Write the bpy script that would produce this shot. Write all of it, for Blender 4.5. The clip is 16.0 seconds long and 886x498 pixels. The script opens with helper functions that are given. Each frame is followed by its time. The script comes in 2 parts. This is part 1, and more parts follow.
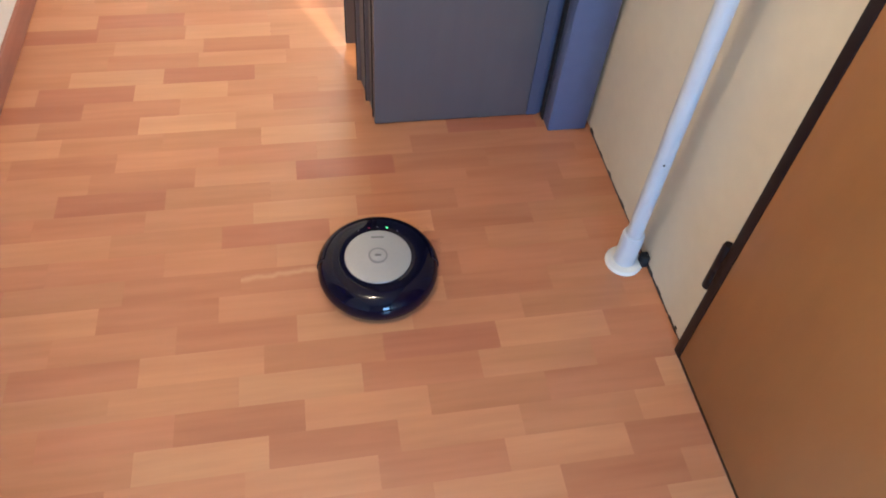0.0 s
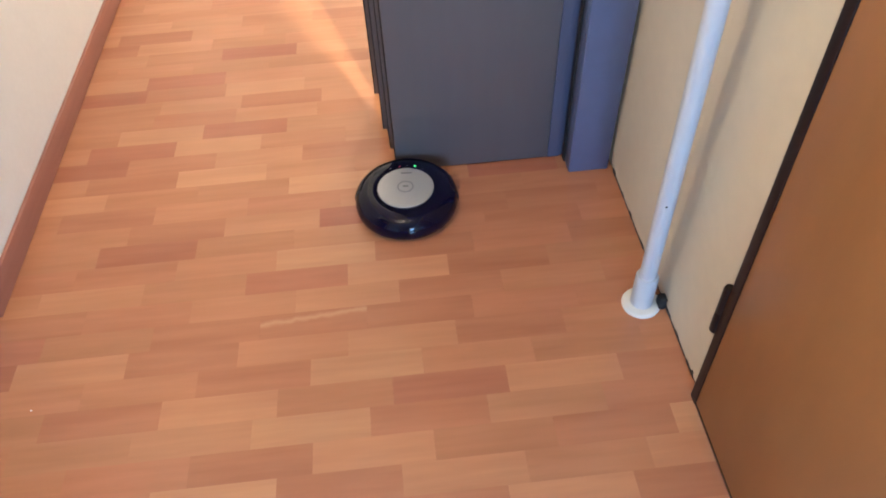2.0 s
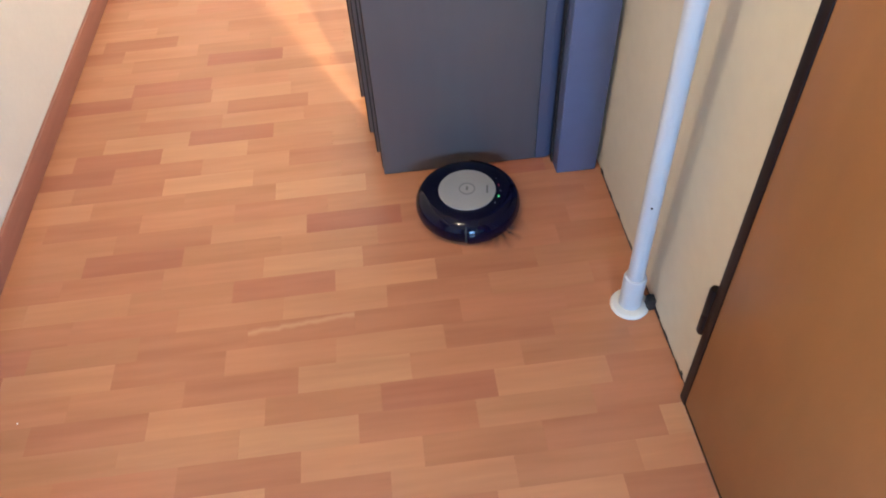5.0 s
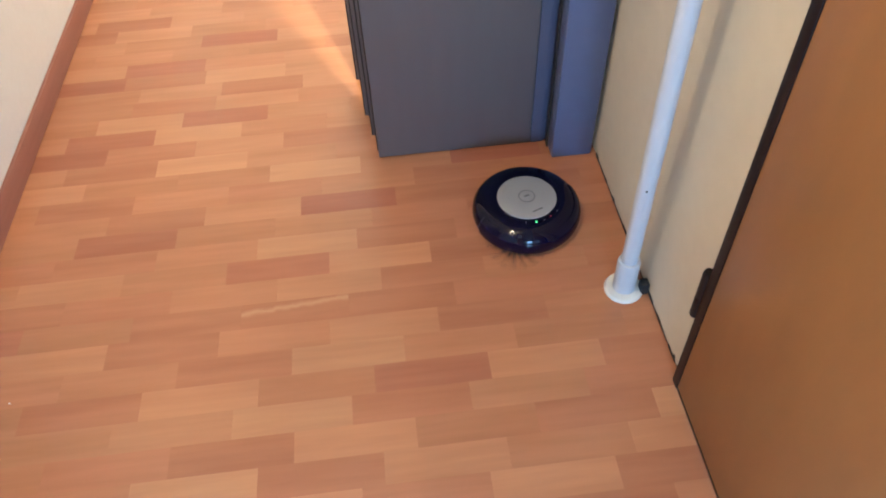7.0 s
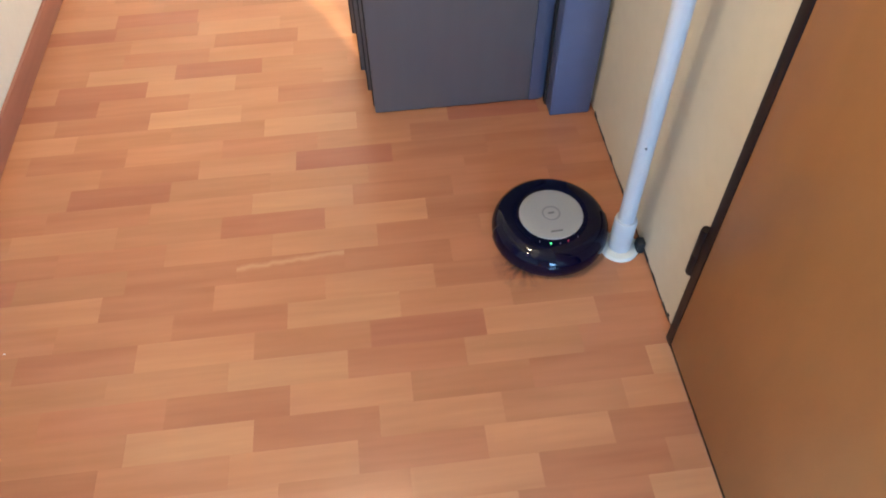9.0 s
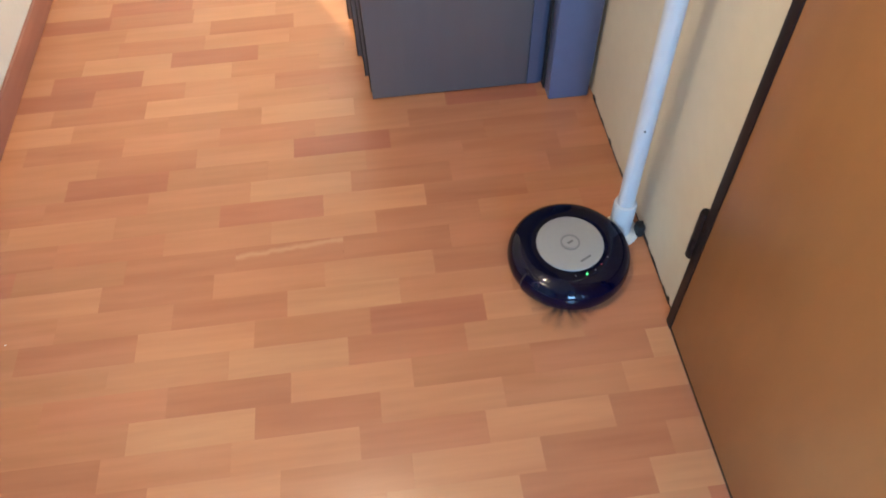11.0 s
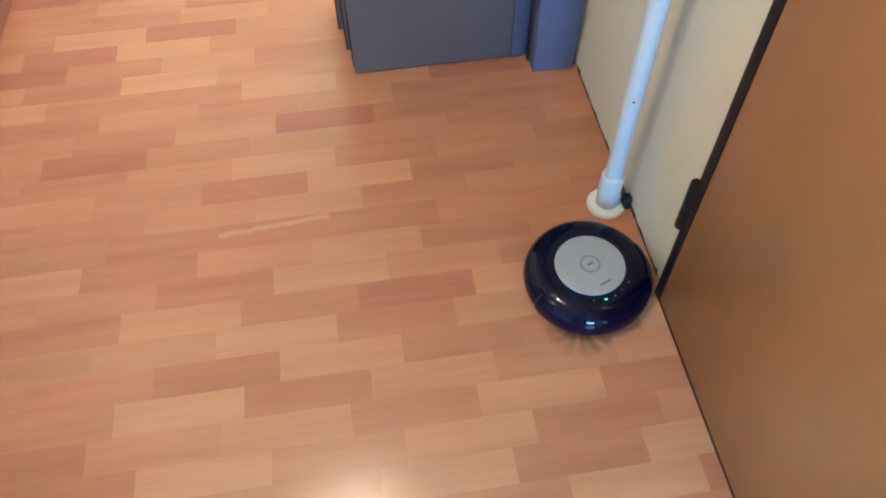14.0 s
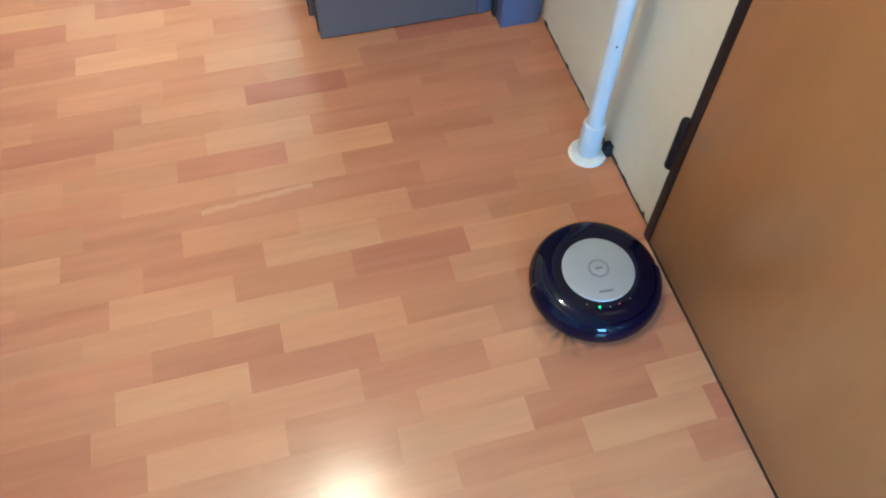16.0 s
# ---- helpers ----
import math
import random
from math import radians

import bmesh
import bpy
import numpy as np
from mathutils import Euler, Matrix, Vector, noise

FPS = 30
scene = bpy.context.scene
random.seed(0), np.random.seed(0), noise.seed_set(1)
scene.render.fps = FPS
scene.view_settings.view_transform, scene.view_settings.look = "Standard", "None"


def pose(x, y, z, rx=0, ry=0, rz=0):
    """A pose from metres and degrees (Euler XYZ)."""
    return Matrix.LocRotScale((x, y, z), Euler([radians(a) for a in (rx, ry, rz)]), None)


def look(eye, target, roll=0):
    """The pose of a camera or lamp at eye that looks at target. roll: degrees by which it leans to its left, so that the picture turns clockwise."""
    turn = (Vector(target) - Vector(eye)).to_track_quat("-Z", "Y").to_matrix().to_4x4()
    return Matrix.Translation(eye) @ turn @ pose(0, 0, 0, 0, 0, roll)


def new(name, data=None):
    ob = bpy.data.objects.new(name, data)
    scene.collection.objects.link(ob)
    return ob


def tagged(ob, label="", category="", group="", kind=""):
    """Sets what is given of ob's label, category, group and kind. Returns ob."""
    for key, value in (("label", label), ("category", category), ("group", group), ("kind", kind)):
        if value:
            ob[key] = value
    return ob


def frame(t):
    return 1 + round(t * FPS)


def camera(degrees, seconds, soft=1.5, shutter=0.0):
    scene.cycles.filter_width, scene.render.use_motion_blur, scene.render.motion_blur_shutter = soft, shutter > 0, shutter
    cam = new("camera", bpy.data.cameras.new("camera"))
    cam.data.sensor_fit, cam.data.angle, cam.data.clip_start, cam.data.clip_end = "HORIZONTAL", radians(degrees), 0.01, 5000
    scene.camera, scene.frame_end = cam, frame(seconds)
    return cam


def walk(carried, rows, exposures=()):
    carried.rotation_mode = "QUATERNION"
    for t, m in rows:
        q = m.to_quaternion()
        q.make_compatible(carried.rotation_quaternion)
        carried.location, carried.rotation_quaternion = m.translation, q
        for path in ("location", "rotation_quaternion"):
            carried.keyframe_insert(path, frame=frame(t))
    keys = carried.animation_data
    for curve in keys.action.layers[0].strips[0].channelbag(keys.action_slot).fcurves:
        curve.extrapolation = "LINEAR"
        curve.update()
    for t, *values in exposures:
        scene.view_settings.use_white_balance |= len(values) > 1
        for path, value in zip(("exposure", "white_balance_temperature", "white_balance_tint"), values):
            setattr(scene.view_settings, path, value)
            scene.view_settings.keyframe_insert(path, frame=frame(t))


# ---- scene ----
cam = camera(64.2, 16.0, soft=1.9, shutter=0.2)
PATH = [
    (0, (0.082, -0.235, 1.675), (0.382, 0.961, 0.1), 6.0),
    (0.5, (0.12, -0.234, 1.691), (0.379, 0.97, 0.115), 4.4),
    (1, (0.18, -0.248, 1.71), (0.339, 1.023, 0.175), 1.0),
    (1.5, (0.232, -0.262, 1.716), (0.332, 1.05, 0.21), -1.2),
    (2, (0.277, -0.261, 1.715), (0.365, 1.044, 0.202), -2.8),
    (2.5, (0.29, -0.269, 1.717), (0.404, 1.045, 0.213), -2.5),
    (3, (0.301, -0.268, 1.721), (0.396, 1.049, 0.219), -3.1),
    (3.5, (0.305, -0.257, 1.714), (0.404, 1.055, 0.207), -3.2),
    (4, (0.307, -0.246, 1.717), (0.403, 1.056, 0.202), -3.5),
    (6.5, (0.314, -0.244, 1.714), (0.407, 1.056, 0.196), -3.6),
    (7, (0.309, -0.256, 1.704), (0.415, 1.019, 0.166), -2.7),
    (7.5, (0.299, -0.259, 1.687), (0.427, 0.945, 0.096), -1.4),
    (8, (0.291, -0.264, 1.686), (0.421, 0.931, 0.087), -0.9),
    (8.5, (0.282, -0.266, 1.685), (0.416, 0.929, 0.086), -0.5),
    (9, (0.294, -0.266, 1.687), (0.412, 0.925, 0.085), -1.3),
    (9.5, (0.292, -0.265, 1.684), (0.41, 0.912, 0.072), -1.2),
    (12, (0.304, -0.266, 1.682), (0.411, 0.894, 0.056), -2.7),
    (12.5, (0.296, -0.274, 1.684), (0.406, 0.9, 0.068), -2.3),
    (13, (0.289, -0.274, 1.676), (0.396, 0.881, 0.047), -2.0),
    (13.5, (0.276, -0.271, 1.671), (0.389, 0.854, 0.021), -1.8),
    (14, (0.27, -0.262, 1.661), (0.437, 0.843, 0.003), -0.4),
    (14.5, (0.244, -0.261, 1.654), (0.554, 0.835, 0.009), 3.1),
    (15, (0.216, -0.269, 1.646), (0.552, 0.804, -0.009), 4.0),
    (15.5, (0.174, -0.263, 1.628), (0.547, 0.74, -0.061), 3.5),
    (16, (0.133, -0.268, 1.633), (0.443, 0.746, -0.062), 2.2),
]
walk(cam, [(t, look(eye, target, roll)) for t, eye, target, roll in PATH], exposures=[(0.0, 0.20, 6250, 10), (4.0, 0.18, 6200, 10), (9.5, 0.25, 6400, 6), (13.0, 0.30, 6050, 3), (14.5, 0.37, 5600, -4), (16.0, 0.45, 5400, -6)])


# ---- light ----
world = bpy.data.worlds.new("world")
scene.world = world
world.use_nodes = True
world.node_tree.nodes["Background"].inputs[0].default_value = (0.55, 0.65, 0.8, 1)
world.node_tree.nodes["Background"].inputs[1].default_value = 0.3


def lamp(name, kind, m, power, colour, **settings):
    data = bpy.data.lights.new(name, kind)
    data.energy, data.color = power, colour
    for key, value in settings.items():
        setattr(data, key, value)
    ob = new(name, data)
    ob.matrix_basis = m
    return ob


# daylight through the window behind
lamp("window_daylight", "AREA", look((0.55, -2.37, 0.92), (0.45, 1.5, 0.3)), 66, (0.29, 0.58, 1.0), shape="RECTANGLE", size=0.55, size_y=0.9)
# spot added inside the folded door to throw the light patch on the floor
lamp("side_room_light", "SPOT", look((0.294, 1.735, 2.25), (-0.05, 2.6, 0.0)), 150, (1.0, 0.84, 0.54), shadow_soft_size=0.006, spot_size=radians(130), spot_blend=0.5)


# ---- materials ----
def material(name, colour, rough=0.5, metal=0.0, vary=0.1, size=30.0, stretch=(1, 1, 1), bump=0.0, coat=0.0, glow=0.0, each=0.0, gloss=0.5, streak=None, worn=0.04):
    """Two scales of noise over a base colour, in object space; each: how much one object differs from the next."""
    m = bpy.data.materials.new(name)
    m.use_nodes = True
    nodes, links = m.node_tree.nodes, m.node_tree.links
    b = nodes["Principled BSDF"]
    b.inputs["Roughness"].default_value, b.inputs["Metallic"].default_value = rough, metal
    b.inputs["Coat Weight"].default_value, b.inputs["Coat Roughness"].default_value = coat, 0.12
    b.inputs["Specular IOR Level"].default_value = gloss
    at = nodes.new("ShaderNodeTexCoord")
    info = nodes.new("ShaderNodeObjectInfo")
    shift = nodes.new("ShaderNodeVectorMath")
    shift.operation = "MULTIPLY_ADD"
    shift.inputs[1].default_value = stretch
    links.new(at.outputs["Object"], shift.inputs[0])
    far = nodes.new("ShaderNodeMath")
    far.operation = "MULTIPLY"
    far.inputs[1].default_value = 37.0 if each else 0.0
    links.new(info.outputs["Random"], far.inputs[0])
    links.new(far.outputs[0], shift.inputs[2])
    fine, broad = nodes.new("ShaderNodeTexNoise"), nodes.new("ShaderNodeTexNoise")
    for n, scale, detail in ((fine, size, 8), (broad, size * 0.12, 3)):
        n.inputs["Scale"].default_value, n.inputs["Detail"].default_value = scale, detail
        links.new(shift.outputs[0], n.inputs["Vector"])
    both = nodes.new("ShaderNodeMath")
    both.operation = "ADD"
    links.new(fine.outputs[0], both.inputs[0])
    links.new(broad.outputs[0], both.inputs[1])
    level = nodes.new("ShaderNodeMapRange")
    level.inputs[1].default_value, level.inputs[2].default_value = 0.6, 1.4
    level.inputs[3].default_value, level.inputs[4].default_value = 1 - vary, 1 + vary
    links.new(both.outputs[0], level.inputs[0])
    one = nodes.new("ShaderNodeMapRange")
    one.inputs[3].default_value, one.inputs[4].default_value = 1 - each, 1 + each
    links.new(info.outputs["Random"], one.inputs[0])
    times = nodes.new("ShaderNodeMath")
    times.operation = "MULTIPLY"
    links.new(level.outputs[0], times.inputs[0])
    links.new(one.outputs[0], times.inputs[1])
    paint = nodes.new("ShaderNodeVectorMath")
    paint.operation = "SCALE"
    paint.inputs[0].default_value = colour
    if streak:
        bands, mix = nodes.new("ShaderNodeTexNoise"), nodes.new("ShaderNodeMix")
        run = nodes.new("ShaderNodeVectorMath")
        run.operation = "MULTIPLY"
        run.inputs[1].default_value = (13.0, 9.0, 1.0)
        links.new(shift.outputs[0], run.inputs[0])
        links.new(run.outputs[0], bands.inputs["Vector"])
        bands.inputs["Scale"].default_value, bands.inputs["Detail"].default_value = 1.0, 2.0
        share = nodes.new("ShaderNodeMapRange")
        share.inputs[1].default_value, share.inputs[2].default_value, share.inputs[4].default_value = 0.42, 0.68, 0.36
        links.new(bands.outputs[0], share.inputs[0])
        mix.data_type = "RGBA"
        links.new(share.outputs[0], mix.inputs[0])
        mix.inputs[6].default_value = (*[c * 1.04 for c in colour], 1)
        mix.inputs[7].default_value = (*[c * k for c, k in zip(colour, streak)], 1)
        links.new(mix.outputs[2], paint.inputs[0])
    links.new(times.outputs[0], paint.inputs["Scale"])
    links.new(paint.outputs[0], b.inputs["Base Color"])
    wear = nodes.new("ShaderNodeMapRange")
    wear.inputs[3].default_value, wear.inputs[4].default_value = max(rough - worn, 0.01), min(rough + worn, 1)
    links.new(broad.outputs[0], wear.inputs[0])
    links.new(wear.outputs[0], b.inputs["Roughness"])
    if bump:
        relief = nodes.new("ShaderNodeBump")
        relief.inputs["Strength"].default_value, relief.inputs["Distance"].default_value = 0.5, bump
        links.new(fine.outputs[0], relief.inputs["Height"])
        links.new(relief.outputs[0], b.inputs["Normal"])
    if glow:
        b.inputs["Emission Color"].default_value, b.inputs["Emission Strength"].default_value = (*colour, 1), glow
    return m


def wood(tone, colour):
    return material("laminate_" + tone, colour, 0.205, vary=0.09, size=42, stretch=(0.12, 1.4, 1), each=0.06, streak=(0.78, 0.69, 0.66))


LAMINATE = {
    "a": wood("pale", (0.528, 0.252, 0.128)),
    "b": wood("light", (0.500, 0.226, 0.114)),
    "c": wood("mid", (0.470, 0.203, 0.103)),
    "d": wood("reddish", (0.446, 0.182, 0.095)),
    "e": wood("dark", (0.412, 0.157, 0.086)),
    "f": wood("dark_red", (0.400, 0.144, 0.083)),
    "s": wood("sapwood", (0.446, 0.180, 0.094)),
}
# the one strip with a pale streak of sapwood slanting along it
tree = LAMINATE["s"].node_tree
at, bend, slant, band, blend = (tree.nodes.new("ShaderNode" + kind) for kind in ("TexCoord", "TexNoise", "VectorMath", "MapRange", "Mix"))
slant.operation = "DOT_PRODUCT"
slant.inputs[1].default_value = (-0.075, 1.0, 0.0)
tree.links.new(at.outputs["Object"], slant.inputs[0])
bend.inputs["Scale"].default_value = 26.0
tree.links.new(at.outputs["Object"], bend.inputs["Vector"])
wobble, off, gap = (tree.nodes.new("ShaderNodeMath") for i in range(3))
wobble.operation, wobble.inputs[1].default_value, wobble.inputs[2].default_value = "MULTIPLY_ADD", 0.02, -0.062
tree.links.new(bend.outputs[0], wobble.inputs[0])
tree.links.new(slant.outputs["Value"], off.inputs[0])
tree.links.new(wobble.outputs[0], off.inputs[1])
gap.operation = "ABSOLUTE"
tree.links.new(off.outputs[0], gap.inputs[0])
band.inputs[1].default_value, band.inputs[2].default_value, band.inputs[3].default_value, band.inputs[4].default_value = 0.002, 0.014, 0.6, 0.0
tree.links.new(gap.outputs[0], band.inputs[0])
blend.data_type = "RGBA"
tree.links.new(band.outputs[0], blend.inputs[0])
shader = tree.nodes["Principled BSDF"]
tree.links.new(shader.inputs["Base Color"].links[0].from_socket, blend.inputs[6])
blend.inputs[7].default_value = (0.60, 0.33, 0.175, 1)
tree.links.new(blend.outputs[2], shader.inputs["Base Color"])
underlay = material("underlay", (0.12, 0.06, 0.035), 0.8)
plaster_left = material("plaster_white", (0.72, 0.70, 0.66), 0.75, vary=0.03, size=60, bump=0.0008)
plaster_right = material("plaster_cream", (0.66, 0.585, 0.455), 0.8, vary=0.035, size=24, bump=0.0006)
ceiling_paint = material("ceiling_white", (0.78, 0.76, 0.72), 0.8, vary=0.03, size=40, bump=0.001)
skirting_wood = material("skirting_wood", (0.33, 0.132, 0.088), 0.5, vary=0.14, size=30, stretch=(1, 0.12, 1.5))
veneer = material("door_veneer", (0.312, 0.141, 0.050), 0.335, vary=0.10, size=14, stretch=(1, 1.2, 0.34), gloss=0.6, streak=(0.98, 0.88, 0.88))
dark_frame = material("dark_brown_frame", (0.011, 0.006, 0.006), 0.45, vary=0.2, size=40, gloss=0.25)
grey_leaf = material("grey_vinyl", (0.116, 0.104, 0.108), 0.42, vary=0.05, size=30, stretch=(1, 1, 0.1), bump=0.0003)
blue_paint = material("blue_grey_paint", (0.105, 0.130, 0.225), 0.4, vary=0.06, size=25, bump=0.0004)
# grey leaf with the blue jamb's reflection put into the colour
blue_reflection = material("blue_reflection_tint", (0.075, 0.085, 0.140), 0.4, vary=0.06, size=25, stretch=(1, 1, 0.1))
pipe_paint = material("white_pipe_paint", (0.56, 0.58, 0.61), 0.34, vary=0.04, size=25, bump=0.0003)
rosette_plastic = material("white_plastic", (0.74, 0.72, 0.66), 0.4, vary=0.05, size=30)
rubber = material("black_rubber", (0.012, 0.011, 0.012), 0.7)
gloss_black = material("gloss_black_plastic", (0.002, 0.002, 0.013), 0.024, vary=0.1, gloss=0.25, worn=0.008)
bumper_black = material("bumper_black_plastic", (0.002, 0.002, 0.015), 0.026, vary=0.15, gloss=0.25, worn=0.012)
silver = material("silver_plastic", (0.40, 0.40, 0.40), 0.36, metal=0.35, vary=0.04, size=120)
silver_dark = material("silver_ring", (0.27, 0.27, 0.28), 0.35, metal=0.4, vary=0.04)
print_grey = material("print_grey", (0.17, 0.17, 0.175), 0.5)
bristle_black = material("bristle_black", (0.01, 0.009, 0.009), 0.6)
green_light = material("green_light", (0.1, 1.0, 0.25), 0.4, glow=3)
red_light = material("red_light", (0.6, 0.03, 0.07), 0.4, glow=0.3)
bulb_glow = material("bulb_glow", (1.0, 0.83, 0.61), 0.4, glow=600)
globe_glow = material("globe_glow", (1.0, 0.96, 0.87), 0.4, glow=31)
lamp_white = material("lamp_white", (0.8, 0.8, 0.78), 0.4)
window_white = material("window_white", (0.75, 0.75, 0.74), 0.4)
sky_glow = material("sky_glow", (0.20, 0.50, 1.0), 0.5, glow=1.6)
dust = material("dust", (0.045, 0.038, 0.034), 0.9, vary=0.4, size=60)


# ---- building blocks ----
def box(bm, x0, y0, z0, x1, y1, z1, bevel=0.0):
    made = bmesh.ops.create_cube(bm, size=1.0)["verts"]
    for v in made:
        v.co = ((x0 + x1) / 2 + v.co.x * (x1 - x0), (y0 + y1) / 2 + v.co.y * (y1 - y0), (z0 + z1) / 2 + v.co.z * (z1 - z0))
    if bevel:
        edges = list({e for v in made for e in v.link_edges})
        bmesh.ops.bevel(bm, geom=edges, offset=bevel, segments=2, affect="EDGES", profile=0.5)


def lathe(bm, profile, steps=64, x=0.0, y=0.0, start=0.0, sweep=360.0):
    """Turns (radius, height) pairs round the upright axis through x, y."""
    whole = sweep >= 360
    rings = []
    for i in range(steps if whole else steps + 1):
        a = radians(start + sweep * i / steps)
        rings.append([bm.verts.new((x + r * math.cos(a), y + r * math.sin(a), z)) for r, z in profile])
    for i in range(steps):
        one, two = rings[i], rings[(i + 1) % len(rings)]
        for k in range(len(profile) - 1):
            bm.faces.new((one[k], two[k], two[k + 1], one[k + 1]))
    if not whole:
        for ring in (rings[0], rings[-1]):
            if len(ring) > 2:
                bm.faces.new(ring)
    bmesh.ops.remove_doubles(bm, verts=bm.verts, dist=1e-6)
    bmesh.ops.recalc_face_normals(bm, faces=bm.faces)


def part(name, bm, mat, parent=None, label="", smooth=True):
    me = bpy.data.meshes.new(name)
    bmesh.ops.recalc_face_normals(bm, faces=bm.faces)
    for v in bm.verts if parent is not None and parent.name == "door_1" else ():
        v.co += Vector((-0.020, 0.028, 0)) * v.co.z  # the old door has sagged
    bm.to_mesh(me)
    bm.free()
    me.materials.append(mat)
    if smooth:
        me.shade_smooth()
        me.set_sharp_from_angle(angle=radians(35))
    ob = new(name, me)
    ob.parent = parent
    return tagged(ob, label)


def boxes(name, mat, *sizes, parent=None, label="", bevel=0.0):
    bm = bmesh.new()
    for size in sizes:
        box(bm, *size, bevel=bevel)
    return part(name, bm, mat, parent, label)


def setting(ob, label, category):
    return tagged(ob, label, category, kind="structure")


# ---- the shell of the hallway ----
WALL = 1.006  # face of the wall with the pipe
LEFT = -0.991  # face of the opposite wall
TOP = 2.45
floor = setting(boxes("floor", underlay, (-2.3, -2.62, -0.12, 1.166, 5.72, -0.0085)), "three-strip reddish beech laminate floor of a hallway", "floor")
setting(boxes("ceiling", ceiling_paint, (-2.3, -2.62, TOP, 1.166, 5.72, TOP + 0.15)), "plain white painted hallway ceiling", "ceiling")
wall_east = setting(boxes("wall_east", plaster_right, (WALL, 0.636, 0.0075, WALL + 0.16, 5.6, TOP), (WALL, -2.5, 0.004, WALL + 0.16, -0.40, TOP), (WALL, -0.40, 2.06, WALL + 0.16, 0.636, TOP)), "rough cream plastered wall behind a white heating pipe", "wall")
setting(boxes("wall_west", plaster_left, (LEFT - 0.14, 1.12, 0, LEFT, 5.6, TOP), (LEFT - 0.14, -2.5, 0, LEFT, 0.16, TOP), (LEFT - 0.14, 0.16, 2.06, LEFT, 1.12, TOP)), "smooth white painted hallway wall with a doorway", "wall")
setting(boxes("wall_north", plaster_left, (-1.14, 5.6, 0, WALL + 0.16, 5.72, TOP)), "plain white end wall of the hallway", "wall")
setting(boxes("wall_south", plaster_left, (-2.3, -2.62, 0, 0.2, -2.5, TOP), (0.9, -2.62, 0, WALL + 0.16, -2.5, TOP), (0.2, -2.62, 0, 0.9, -2.5, 0.35), (0.2, -2.62, 1.5, 0.9, -2.5, TOP)), "plain white wall round a window", "wall")
setting(boxes("wall_side_room", plaster_left, (-2.3, -2.5, 0, -2.2, 1.6, TOP), (-2.2, 1.5, 0, LEFT - 0.14, 1.6, TOP)), "plain wall of the unlit side room", "wall")
window = setting(new("window_1"), "low white framed window with blue daylight behind it", "window")
boxes("window_frame", window_white, (0.2, -2.6, 0.35, 0.255, -2.53, 1.5), (0.845, -2.6, 0.35, 0.9, -2.53, 1.5), (0.255, -2.6, 0.35, 0.845, -2.53, 0.41), (0.255, -2.6, 1.44, 0.845, -2.53, 1.5), parent=window, bevel=0.005)
setting(boxes("backdrop", sky_glow, (0.1, -2.68, 0.25, 1.0, -2.66, 1.6)), "plain blue daylight outside the window", "backdrop")

# skirting board: a board with a rounded top, ending at the doorway
bm = bmesh.new()
box(bm, LEFT, 1.12, 0.0, LEFT + 0.015, 5.6, 0.092, bevel=0.004)
setting(part("baseboard", bm, skirting_wood), "reddish brown wooden skirting board along the white wall", "baseboard")
bm = bmesh.new()
box(bm, WALL + 0.001, 0.64, 0.0, WALL + 0.02, 1.51, 0.0073)
chips = random.Random(3)
for i in range(80):
    y, r = chips.uniform(0.66, 1.5), chips.uniform(-0.001, 0.0015)
    box(bm, WALL - r, y, 0.0, WALL + 0.008, y + chips.uniform(0.006, 0.05), 0.003 + chips.uniform(0, 0.007), bevel=0.0006)
for y, wide, high in ((0.668, 0.012, 0.020), (0.70, 0.02, 0.012), (0.79, 0.03, 0.013), (0.86, 0.05, 0.014), (1.02, 0.02, 0.016), (1.13, 0.035, 0.013), (1.27, 0.02, 0.015), (1.36, 0.03, 0.012), (1.47, 0.03, 0.018)):
    box(bm, WALL - 0.0015, y, 0.0, WALL + 0.008, y + wide, high, bevel=0.001)
setting(part("trim", bm, dust), "dark gap between cream wall and floor", "trim")

# ---- door with its dark frame ----
door = setting(new("door_1"), "closed brown wood veneer door in a dark frame", "door")
boxes("door_leaf", veneer, (0.985, -0.34, 0.013, 1.025, 0.585, 2.02), parent=door, bevel=0.002)
boxes("frame", dark_frame, (0.983, 0.586, 0.0, 1.03, 0.616, 2.05), (0.983, -0.37, 0.0, 1.03, -0.341, 2.05), (0.983, -0.341, 2.021, 1.03, 0.586, 2.05), parent=door, label="dark brown door frame", bevel=0.002)
# dark strip put in for the shaded gap under the leaf
boxes("threshold", dark_frame, (0.9855, -0.34, 0.0, 1.03, 0.585, 0.0125), parent=door)
boxes("backing", dark_frame, (1.04, -0.40, 0.0, 1.06, 0.636, 2.06), parent=door)
bm = bmesh.new()
lathe(bm, [(0, 0.275), (0.011, 0.275), (0.013, 0.28), (0.013, 0.345), (0.0125, 0.347), (0.013, 0.349), (0.013, 0.43), (0.011, 0.437), (0, 0.437)], 20, 0.989, 0.630)
box(bm, 0.984, 0.612, 0.285, 0.992, 0.634, 0.43, bevel=0.001)
part("hinge", bm, dark_frame, door, "dark brown barrel hinge")

# ---- folding door and its jamb ----
jamb = boxes("door_jamb", blue_paint, (0.850, 1.512, 0.0, 0.99, 1.60, TOP), bevel=0.006)
tagged(jamb, "blue-grey painted door jamb beside the folding door", "door jamb")
folding = tagged(new("folding_door"), "folded grey concertina door with dark edges", "folding door")


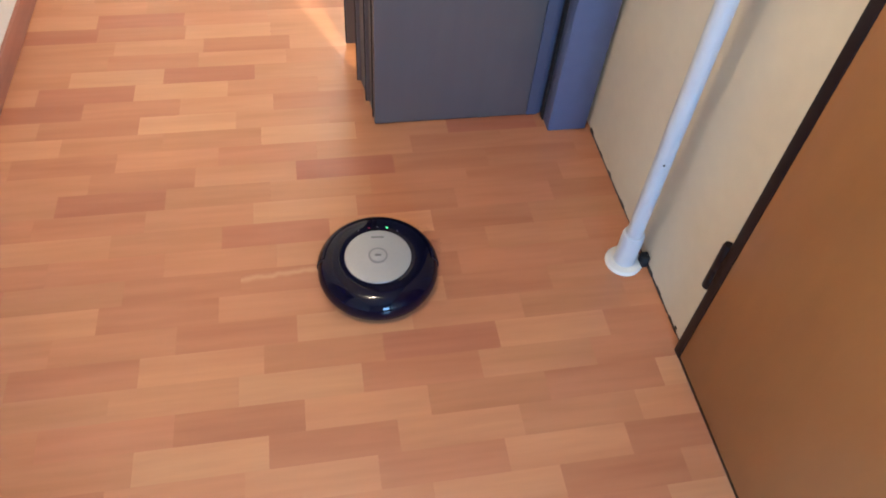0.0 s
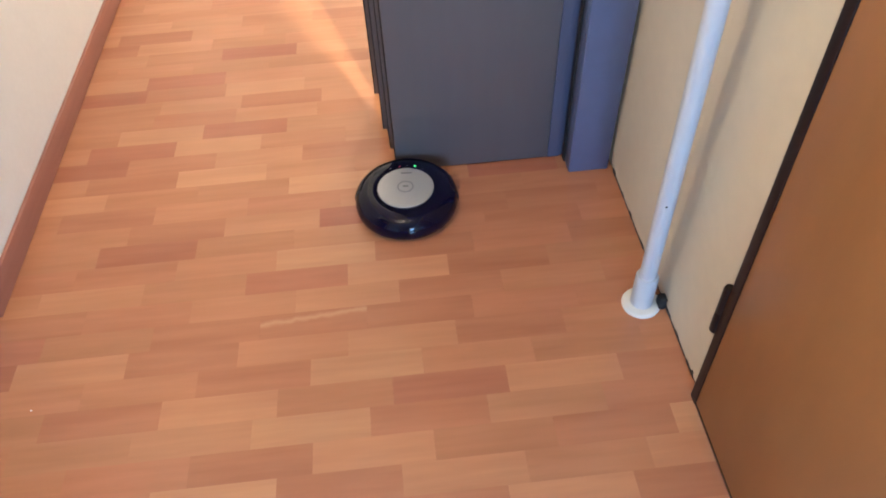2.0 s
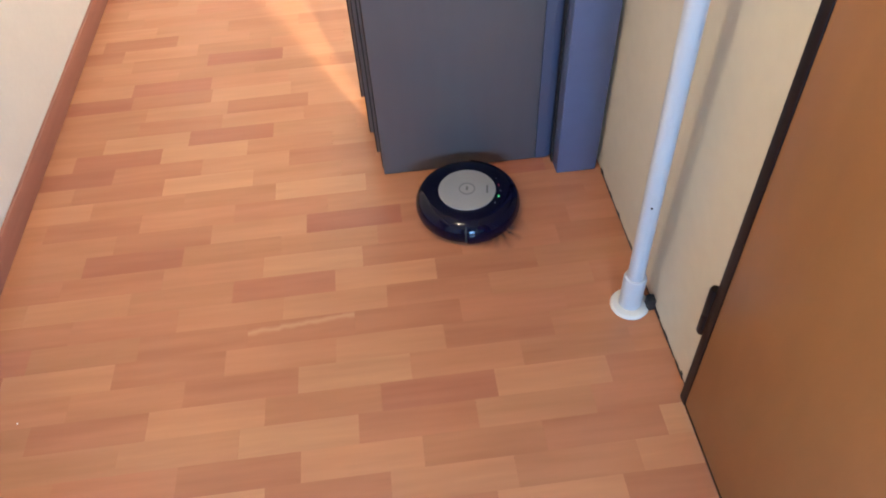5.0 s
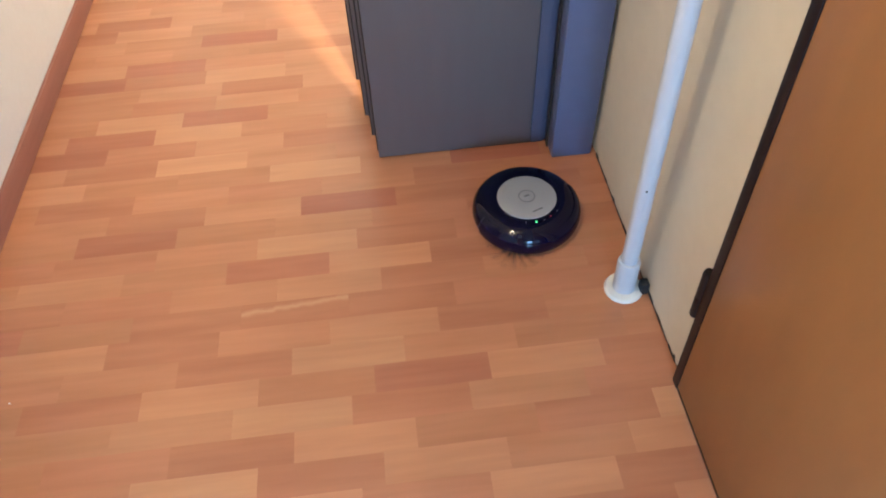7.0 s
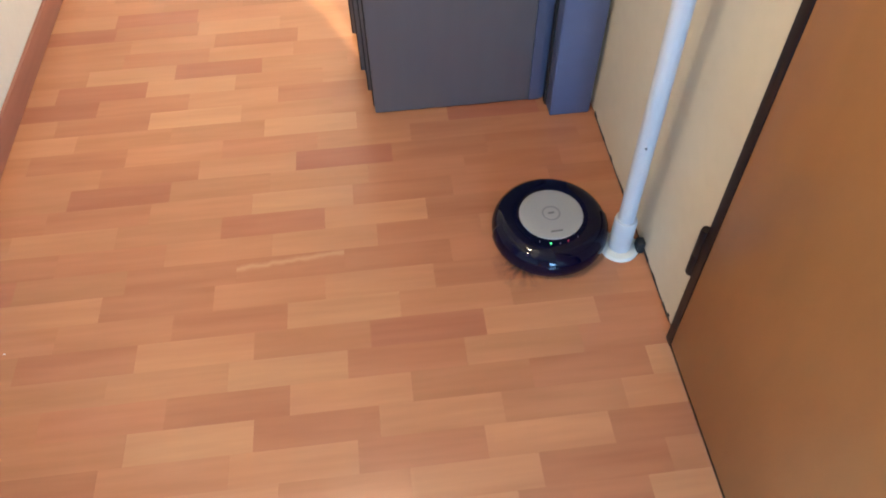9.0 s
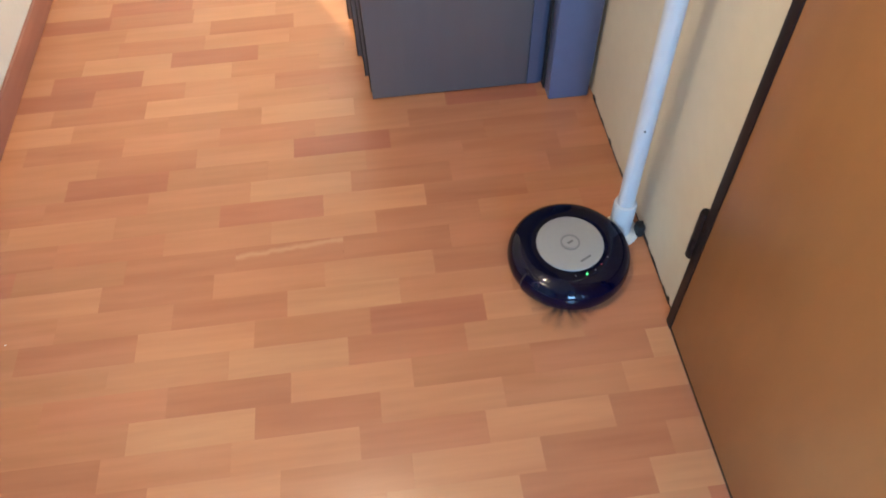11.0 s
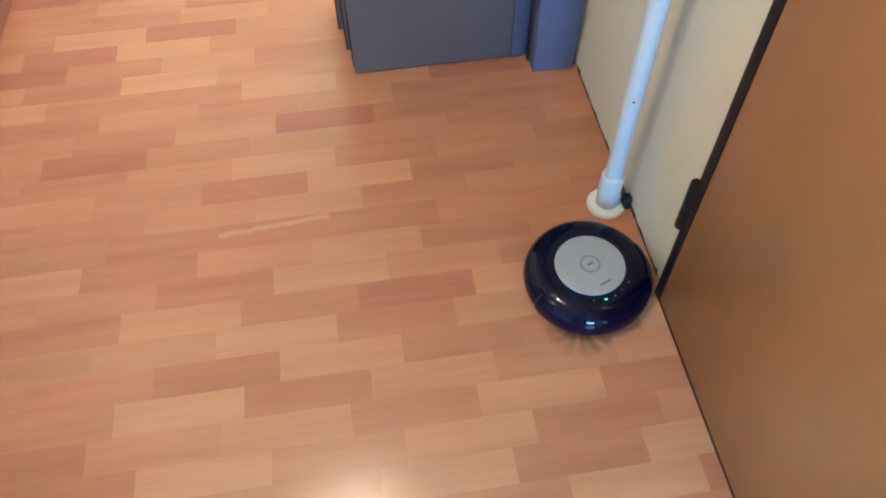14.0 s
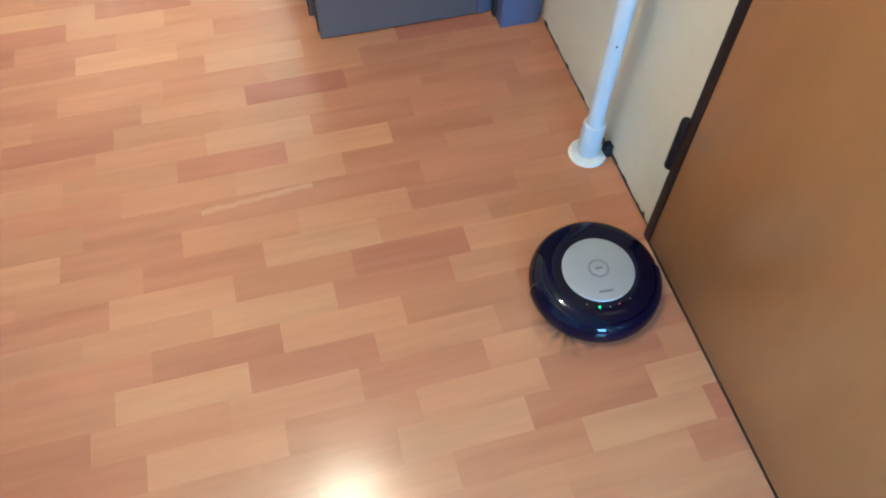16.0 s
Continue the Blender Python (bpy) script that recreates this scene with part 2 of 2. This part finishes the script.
def leaf(name, a, b, thick, low, mat=grey_leaf, bevel=0.004):
    """An upright leaf whose face runs from a to b in the plan."""
    bm = bmesh.new()
    run = math.dist(a, b)
    box(bm, 0, 0, low, run, thick, TOP - 0.03, bevel=bevel)
    ob = part(name, bm, mat, folding)
    ob.matrix_basis = pose(a[0], a[1], 0, 0, 0, math.degrees(math.atan2(b[1] - a[1], b[0] - a[0])))
    return ob


leaf("leaf", (0.254, 1.600), (0.7925, 1.600), 0.036, 0.004)
# end of the front leaf, tinted for the jamb mirrored in it
leaf("closing_strip", (0.793, 1.600), (0.8235, 1.600), 0.036, 0.004, blue_reflection, bevel=0.0)
leaf("leaf", (0.259, 1.642), (0.252, 1.722), -0.010, 0.004)
leaf("leaf", (0.250, 1.732), (0.232, 1.837), -0.010, 0.004)
leaf("leaf", (0.197, 2.059), (0.840, 2.085), 0.02, 0.004)
# stiff edges of the pleats, standing out from the folds
for a, b in (((0.239, 1.722), (0.253, 1.723)), ((0.219, 1.837), (0.233, 1.838))):
    leaf("pleat_edge", a, b, 0.009, 0.004, grey_leaf, 0.002)
for spot in ((0.253, 1.640), (0.238, 1.7275), (0.218, 1.8425), (0.195, 2.066)):
    bm = bmesh.new()
    lathe(bm, [(0, 0.004), (0.0035, 0.004), (0.0035, TOP - 0.03), (0, TOP - 0.03)], 8, *spot)
    part("rubber_lip", bm, rubber, folding, "black rubber lip")
# curved closing edge of the front leaf, its colour a painted blue reflection
bm = bmesh.new()
lathe(bm, [(0.034, 0.004), (0.042, 0.004), (0.042, TOP - 0.03), (0.034, TOP - 0.03), (0.034, 0.004)], 12, 0.821, 1.642, 270, 88)
part("closing_edge", bm, blue_reflection, folding, "rounded closing edge coloured with the jamb's blue reflection")

# added black strips: shade on the jamb's side, and a stop for leaking light
boxes("seal", rubber, (0.8455, 1.572, 0.0, 0.8495, 1.600, TOP - 0.03), (0.80, 1.644, 0.0, 0.99, 1.656, TOP - 0.03), parent=folding, label="black strips for shade on the jamb and against leaking light")

# ---- heating pipe ----
pipe = tagged(new("heating_pipe"), "white painted heating pipe standing in a floor rosette", "pipe")
bm = bmesh.new()
lathe(bm, [(0.0, 0.0), (0.0235, 0.0), (0.0235, TOP), (0.0, TOP)], 32)
part("tube", bm, pipe_paint, pipe)
bm = bmesh.new()
lathe(bm, [(0.024, 0.006), (0.0325, 0.006), (0.0325, 0.128), (0.030, 0.136), (0.0238, 0.138)], 32)
part("sleeve", bm, pipe_paint, pipe, "thicker white pipe sleeve")
bm = bmesh.new()
lathe(bm, [(0.0, 0.0), (0.056, 0.0), (0.057, 0.004), (0.052, 0.011), (0.040, 0.014), (0.0, 0.014)], 40)
part("rosette", bm, rosette_plastic, pipe, "off-white plastic floor rosette")
bm = bmesh.new()
bmesh.ops.create_icosphere(bm, subdivisions=2, radius=0.003, matrix=Matrix.Translation((-0.008, -0.0222, 0.436)))
part("screw", bm, dust, pipe, "small dark screw")
pipe.matrix_basis = pose(0.938, 0.928, 0, 0, -1.6, 0)
clamp = boxes("pipe_clamp", rubber, (0.979, 0.897, 0.0, 1.003, 0.926, 0.046), bevel=0.004)
tagged(clamp, "small black rubber block between pipe and wall", "rubber block")

# ---- ceiling lamp with two bulbs ----
fixture = tagged(new("ceiling_lamp"), "white ceiling lamp with two glowing bulbs", "lamp")
bm = bmesh.new()
lathe(bm, [(0.0, TOP - 0.03), (0.05, TOP - 0.03), (0.06, TOP - 0.001), (0.0, TOP - 0.001)], 32)
part("base", bm, lamp_white, fixture)
for x in (-0.095, 0.095):
    bm = bmesh.new()
    bmesh.ops.create_uvsphere(bm, u_segments=20, v_segments=12, radius=0.032, matrix=Matrix.Translation((x, 0, TOP - 0.11)))
    part("bulb", bm, bulb_glow, fixture, "glowing warm bulb")
    bm = bmesh.new()
    lathe(bm, [(0.0, TOP - 0.08), (0.016, TOP - 0.08), (0.016, TOP - 0.02), (0.0, TOP - 0.02)], 16, x * 0.9)
    part("socket", bm, lamp_white, fixture)
fixture.matrix_basis = pose(-0.1, 0.64, 0, 0, 0, 35)
# opal pendant further down the hallway, past the folding door
globe = tagged(new("pendant_lamp"), "glowing opal globe pendant lamp hanging on a cord", "lamp")
bm = bmesh.new()
bmesh.ops.create_uvsphere(bm, u_segments=32, v_segments=20, radius=0.28, matrix=Matrix.Translation((0, 0, 1.62)))
part("globe", bm, globe_glow, globe)
bm = bmesh.new()
lathe(bm, [(0.0, 1.89), (0.05, 1.89), (0.05, 1.94), (0.004, 1.96), (0.004, TOP - 0.05), (0.05, TOP - 0.04), (0.06, TOP - 0.001), (0.0, TOP - 0.001)], 24)
part("cord", bm, lamp_white, globe, "white cord with socket and ceiling rose")
globe.matrix_basis = pose(0.70, 4.2, 0)

# ---- robot vacuum cleaner; its front looks along +x ----
robot = tagged(new("robot_vacuum"), "round glossy black robot vacuum cleaner with a silver cover", "robot vacuum")
bm = bmesh.new()
lathe(bm, [(0, 0.010), (0.148, 0.007), (0.162, 0.010), (0.169, 0.019), (0.1715, 0.034), (0.1695, 0.050), (0.163, 0.064), (0.151, 0.076), (0.133, 0.0845), (0.104, 0.088), (0.100, 0.0865), (0, 0.0865)], 96)
part("body", bm, gloss_black, robot)
bm = bmesh.new()
lathe(bm, [(0.160, 0.008), (0.170, 0.012), (0.1735, 0.021), (0.175, 0.034), (0.1735, 0.047), (0.170, 0.058), (0.1645, 0.067), (0.156, 0.0765), (0.151, 0.0785), (0.148, 0.060), (0.155, 0.030), (0.160, 0.008)], 64, 0, 0, -88, 176)
part("bumper", bm, bumper_black, robot, "curved black front bumper")
for side in (-90.2, 88):
    bm = bmesh.new()
    lathe(bm, [(0.150, 0.010), (0.1695, 0.018), (0.1722, 0.034), (0.1702, 0.050), (0.1637, 0.0645), (0.154, 0.0745), (0.150, 0.060), (0.150, 0.010)], 3, 0, 0, side, 2.2)
    part("bumper_gap", bm, bristle_black, robot, "dark gap at the bumper's end")
bm = bmesh.new()
lathe(bm, [(0, 0.086), (0.0925, 0.086), (0.0935, 0.0885), (0.0915, 0.0905), (0.080, 0.0918), (0.04, 0.0926), (0, 0.0928)], 72)
part("cover_plate", bm, silver, robot, "round silver cover plate")
bm = bmesh.new()
lathe(bm, [(0.022, 0.0915), (0.022, 0.0936), (0.0275, 0.0936), (0.0275, 0.0915)], 48)
part("button_ring", bm, silver_dark, robot, "darker ring round the button")
bm = bmesh.new()
lathe(bm, [(0, 0.092), (0.0205, 0.092), (0.020, 0.0942), (0.012, 0.0948), (0, 0.0949)], 40)
button = part("button", bm, silver, robot)
boxes("button_mark", print_grey, (-0.0035, -0.009, 0.0945, 0.0035, 0.009, 0.0953), parent=button)
boxes("printed_bar", print_grey, (0.063, -0.018, 0.0915, 0.069, 0.018, 0.0923), parent=robot, label="grey printed word as a bar")


def lens(name, angle, radius, mat, label, size=0.0032):
    bm = bmesh.new()
    a = radians(angle)
    bmesh.ops.create_uvsphere(bm, u_segments=10, v_segments=6, radius=size, matrix=Matrix.Translation((radius * math.cos(a), radius * math.sin(a), 0.0872)))
    part(name, bm, mat, robot, label)


lens("status_light", -15, 0.108, green_light, "small green status light", 0.0026)
lens("warning_light", 13, 0.106, red_light, "small red status light", 0.0020)
for angle in (-32, -1, 30):
    lens("key", angle, 0.108, silver_dark, "", 0.0018)
# wheels
for side in (-1, 1):
    bm = bmesh.new()
    lathe(bm, [(0, -0.012), (0.03, -0.012), (0.032, -0.008), (0.032, 0.008), (0.03, 0.012), (0, 0.012)], 20)
    wheel = part("wheel", bm, rubber, robot)
    wheel.matrix_basis = pose(0, side * 0.115, 0.0325, 90, 0, 0)
bm = bmesh.new()
bmesh.ops.create_uvsphere(bm, u_segments=12, v_segments=8, radius=0.011, matrix=Matrix.Translation((0.125, 0, 0.011)))
part("caster", bm, rubber, robot)
# side brush at the front right: a hub and thirteen thin, splayed tufts
bm = bmesh.new()
lathe(bm, [(0, 0.006), (0.014, 0.006), (0.016, 0.016), (0, 0.018)], 20)
splay = random.Random(8)
for tuft in range(13):
    lean = splay.uniform(-7, 7)
    for k in range(3):
        a = radians(tuft * 360 / 13 + lean + (k - 1) * 3.0)
        reach = splay.uniform(0.080, 0.096)
        for s0, s1, z0, z1, w in ((0.012, reach * 0.6, 0.011, 0.008, 0.0010), (reach * 0.6, reach, 0.008, 0.003, 0.0006)):
            p, q, side = Vector((s0 * math.cos(a), s0 * math.sin(a), z0)), Vector((s1 * math.cos(a), s1 * math.sin(a), z1)), Vector((-math.sin(a), math.cos(a), 0))
            ring = [bm.verts.new(c) for c in (p + w * side, p - w * side, q - w * side, q + w * side, p + Vector((0, 0, w * 2)), q + Vector((0, 0, w * 2)))]
            for f in ((0, 1, 2, 3), (0, 3, 5, 4), (1, 4, 5, 2)):
                bm.faces.new([ring[i] for i in f])
brush = part("side_brush", bm, bristle_black, robot, "spinning black side brush with bristles", smooth=False)

# ---- crumbs on the floor ----
for x, y, r in ((-0.801, 0.784, 0.0024),):
    bm = bmesh.new()
    bmesh.ops.create_icosphere(bm, subdivisions=1, radius=r, matrix=pose(x, y, r * 0.8) @ Matrix.Diagonal((1.3, 0.8, 0.9, 1)))
    tagged(part("crumb", bm, lamp_white), "tiny pale crumb lying on the laminate floor", "crumb")

# ---- laminate strips: one joint of the row and the tones of its strips to both sides of it ----
ROW, LONG, FIRST = 0.0855, 0.3165, 0.512
KNOWN = """-7 0.66 cc|ab;-6 0.545 ccb|bd;-5 0.31 cbb|cae;-4 0.195 cbc|ada;-3 0.262 dbc|bdc;-2 0.14 dcb|dbd;-1 0.197 cad|bcb;0 -0.03 cdd|bcda;1 0.123 bba|dbd;2 0.188 bdbc|ebd
3 -0.04 ccd|accc;4 -0.25 ebd|cbdc;5 0.125 ecds|ddd;6 0.227 ddcb|dcd;7 0.07 bbce|bdc;8 0.16 ddca|ddd;9 -0.42 ce|cbddd;10 -0.02 cdb|fddd;11 0.05 dcd|cdd;12 -0.13 bcc|acfd
13 -0.213 cda|bcd;14 -0.403 ed|bdbc;15 0.073 ceac|bbc;16 0.166 caeb|cc;17 -0.035 cdb|cb;18 -0.02 dcbd|bb;19 -0.09 eda|bb;20 -0.10 bbec|b;22 -0.13 bce|bb;24 -0.28 bdb|b"""
rows = {}
for text in KNOWN.replace("\n", ";").split(";"):
    k, joint, tones = text.split()
    before, after = tones.split("|")
    rows[int(k)] = (float(joint), {i - len(before): c for i, c in enumerate(before + after)})


def plank(length):
    bm = bmesh.new()
    box(bm, 0.00005, 0.00005, -0.008, length - 0.00005, ROW - 0.00005, 0.0)
    me = bpy.data.meshes.new("laminate_strip")
    bm.to_mesh(me)
    bm.free()
    me.materials.append(LAMINATE["c"])
    return me


strip = plank(LONG)
rest = {tone: bmesh.new() for tone in LAMINATE}
luck = random.Random(5)
for k in range(-36, 60):
    joint, tones = rows.get(k, (luck.uniform(-0.3, 0.0), {}))
    y = FIRST + ROW * k
    reach = -2.2 if -2.5 < y and y < 1.45 else -1.06
    if not -2.62 <= y <= 5.62:
        continue
    for j in range(math.floor((reach - joint) / LONG), math.ceil((1.06 - joint) / LONG)):
        tone = tones.get(j) or luck.choice("bccccdd" if k < 12 else "bbcccd")
        x0, x1 = max(joint + j * LONG, reach), min(joint + (j + 1) * LONG, 1.06)
        if x1 - x0 < 0.004:
            continue
        if -7 <= k <= 30 and x1 > -1.06:
            cut = (x0 > joint + j * LONG + 1e-6) or (x1 < joint + (j + 1) * LONG - 1e-6)
            ob = new("laminate_strip", plank(x1 - x0) if cut else strip)
            ob.parent = floor
            ob.location = (x0, y, 0)
            ob.material_slots[0].link = "OBJECT"
            ob.material_slots[0].material = LAMINATE[tone]
        else:
            box(rest[tone], x0 + 0.00005, y + 0.00005, -0.008, x1 - 0.00005, y + ROW - 0.00005, 0.0)
for tone, bm in rest.items():
    tagged(part("laminate_strips", bm, LAMINATE[tone], floor, smooth=False), kind="stuff")


# ---- what moves ----
def motions():
    drive = [
        (0.0, 0.198, 0.965, 85), (0.5, 0.218, 1.084, 84), (1.0, 0.238, 1.204, 85), (1.5, 0.258, 1.332, 85), (2.0, 0.277, 1.425, 84),
        (2.5, 0.293, 1.412, 68), (3.0, 0.345, 1.400, 19), (3.5, 0.467, 1.424, 20), (4.0, 0.433, 1.412, 14), (4.2, 0.435, 1.406, 2),
        (5.0, 0.52, 1.395, -10), (5.7, 0.61, 1.375, -28), (6.3, 0.682, 1.352, -42), (6.5, 0.679, 1.350, -56), (7.0, 0.707, 1.257, -70), (7.5, 0.746, 1.145, -78),
        (8.0, 0.765, 1.056, -70), (8.5, 0.743, 1.111, -86), (9.0, 0.740, 1.009, -87), (9.5, 0.733, 1.020, -97), (9.7, 0.719, 1.007, -108),
        (10.4, 0.725, 0.93, -92), (11.1, 0.765, 0.83, -58), (11.8, 0.803, 0.747, -29), (12.0, 0.836, 0.728, -22), (12.2, 0.832, 0.731, -24), (12.5, 0.822, 0.732, -31),
        (13.0, 0.828, 0.700, -45), (13.5, 0.802, 0.702, -66), (14.0, 0.804, 0.675, -68), (14.5, 0.787, 0.648, -90), (15.0, 0.792, 0.539, -84),
        (15.5, 0.805, 0.488, -78), (16.0, 0.783, 0.499, -95)]
    walk(robot, [(t, pose(x, y, 0, 0, 0, turn)) for t, x, y, turn in drive])
    # the brush spins, and sticks for a moment at 15.4 s
    walk(brush, [(i / FPS, pose(0.103, -0.097, 0.002, 0, 0, -49 - 85 * (min(i, 461) - 461 + max(i - 466, 0)))) for i in range(16 * FPS + 1)])


motions()
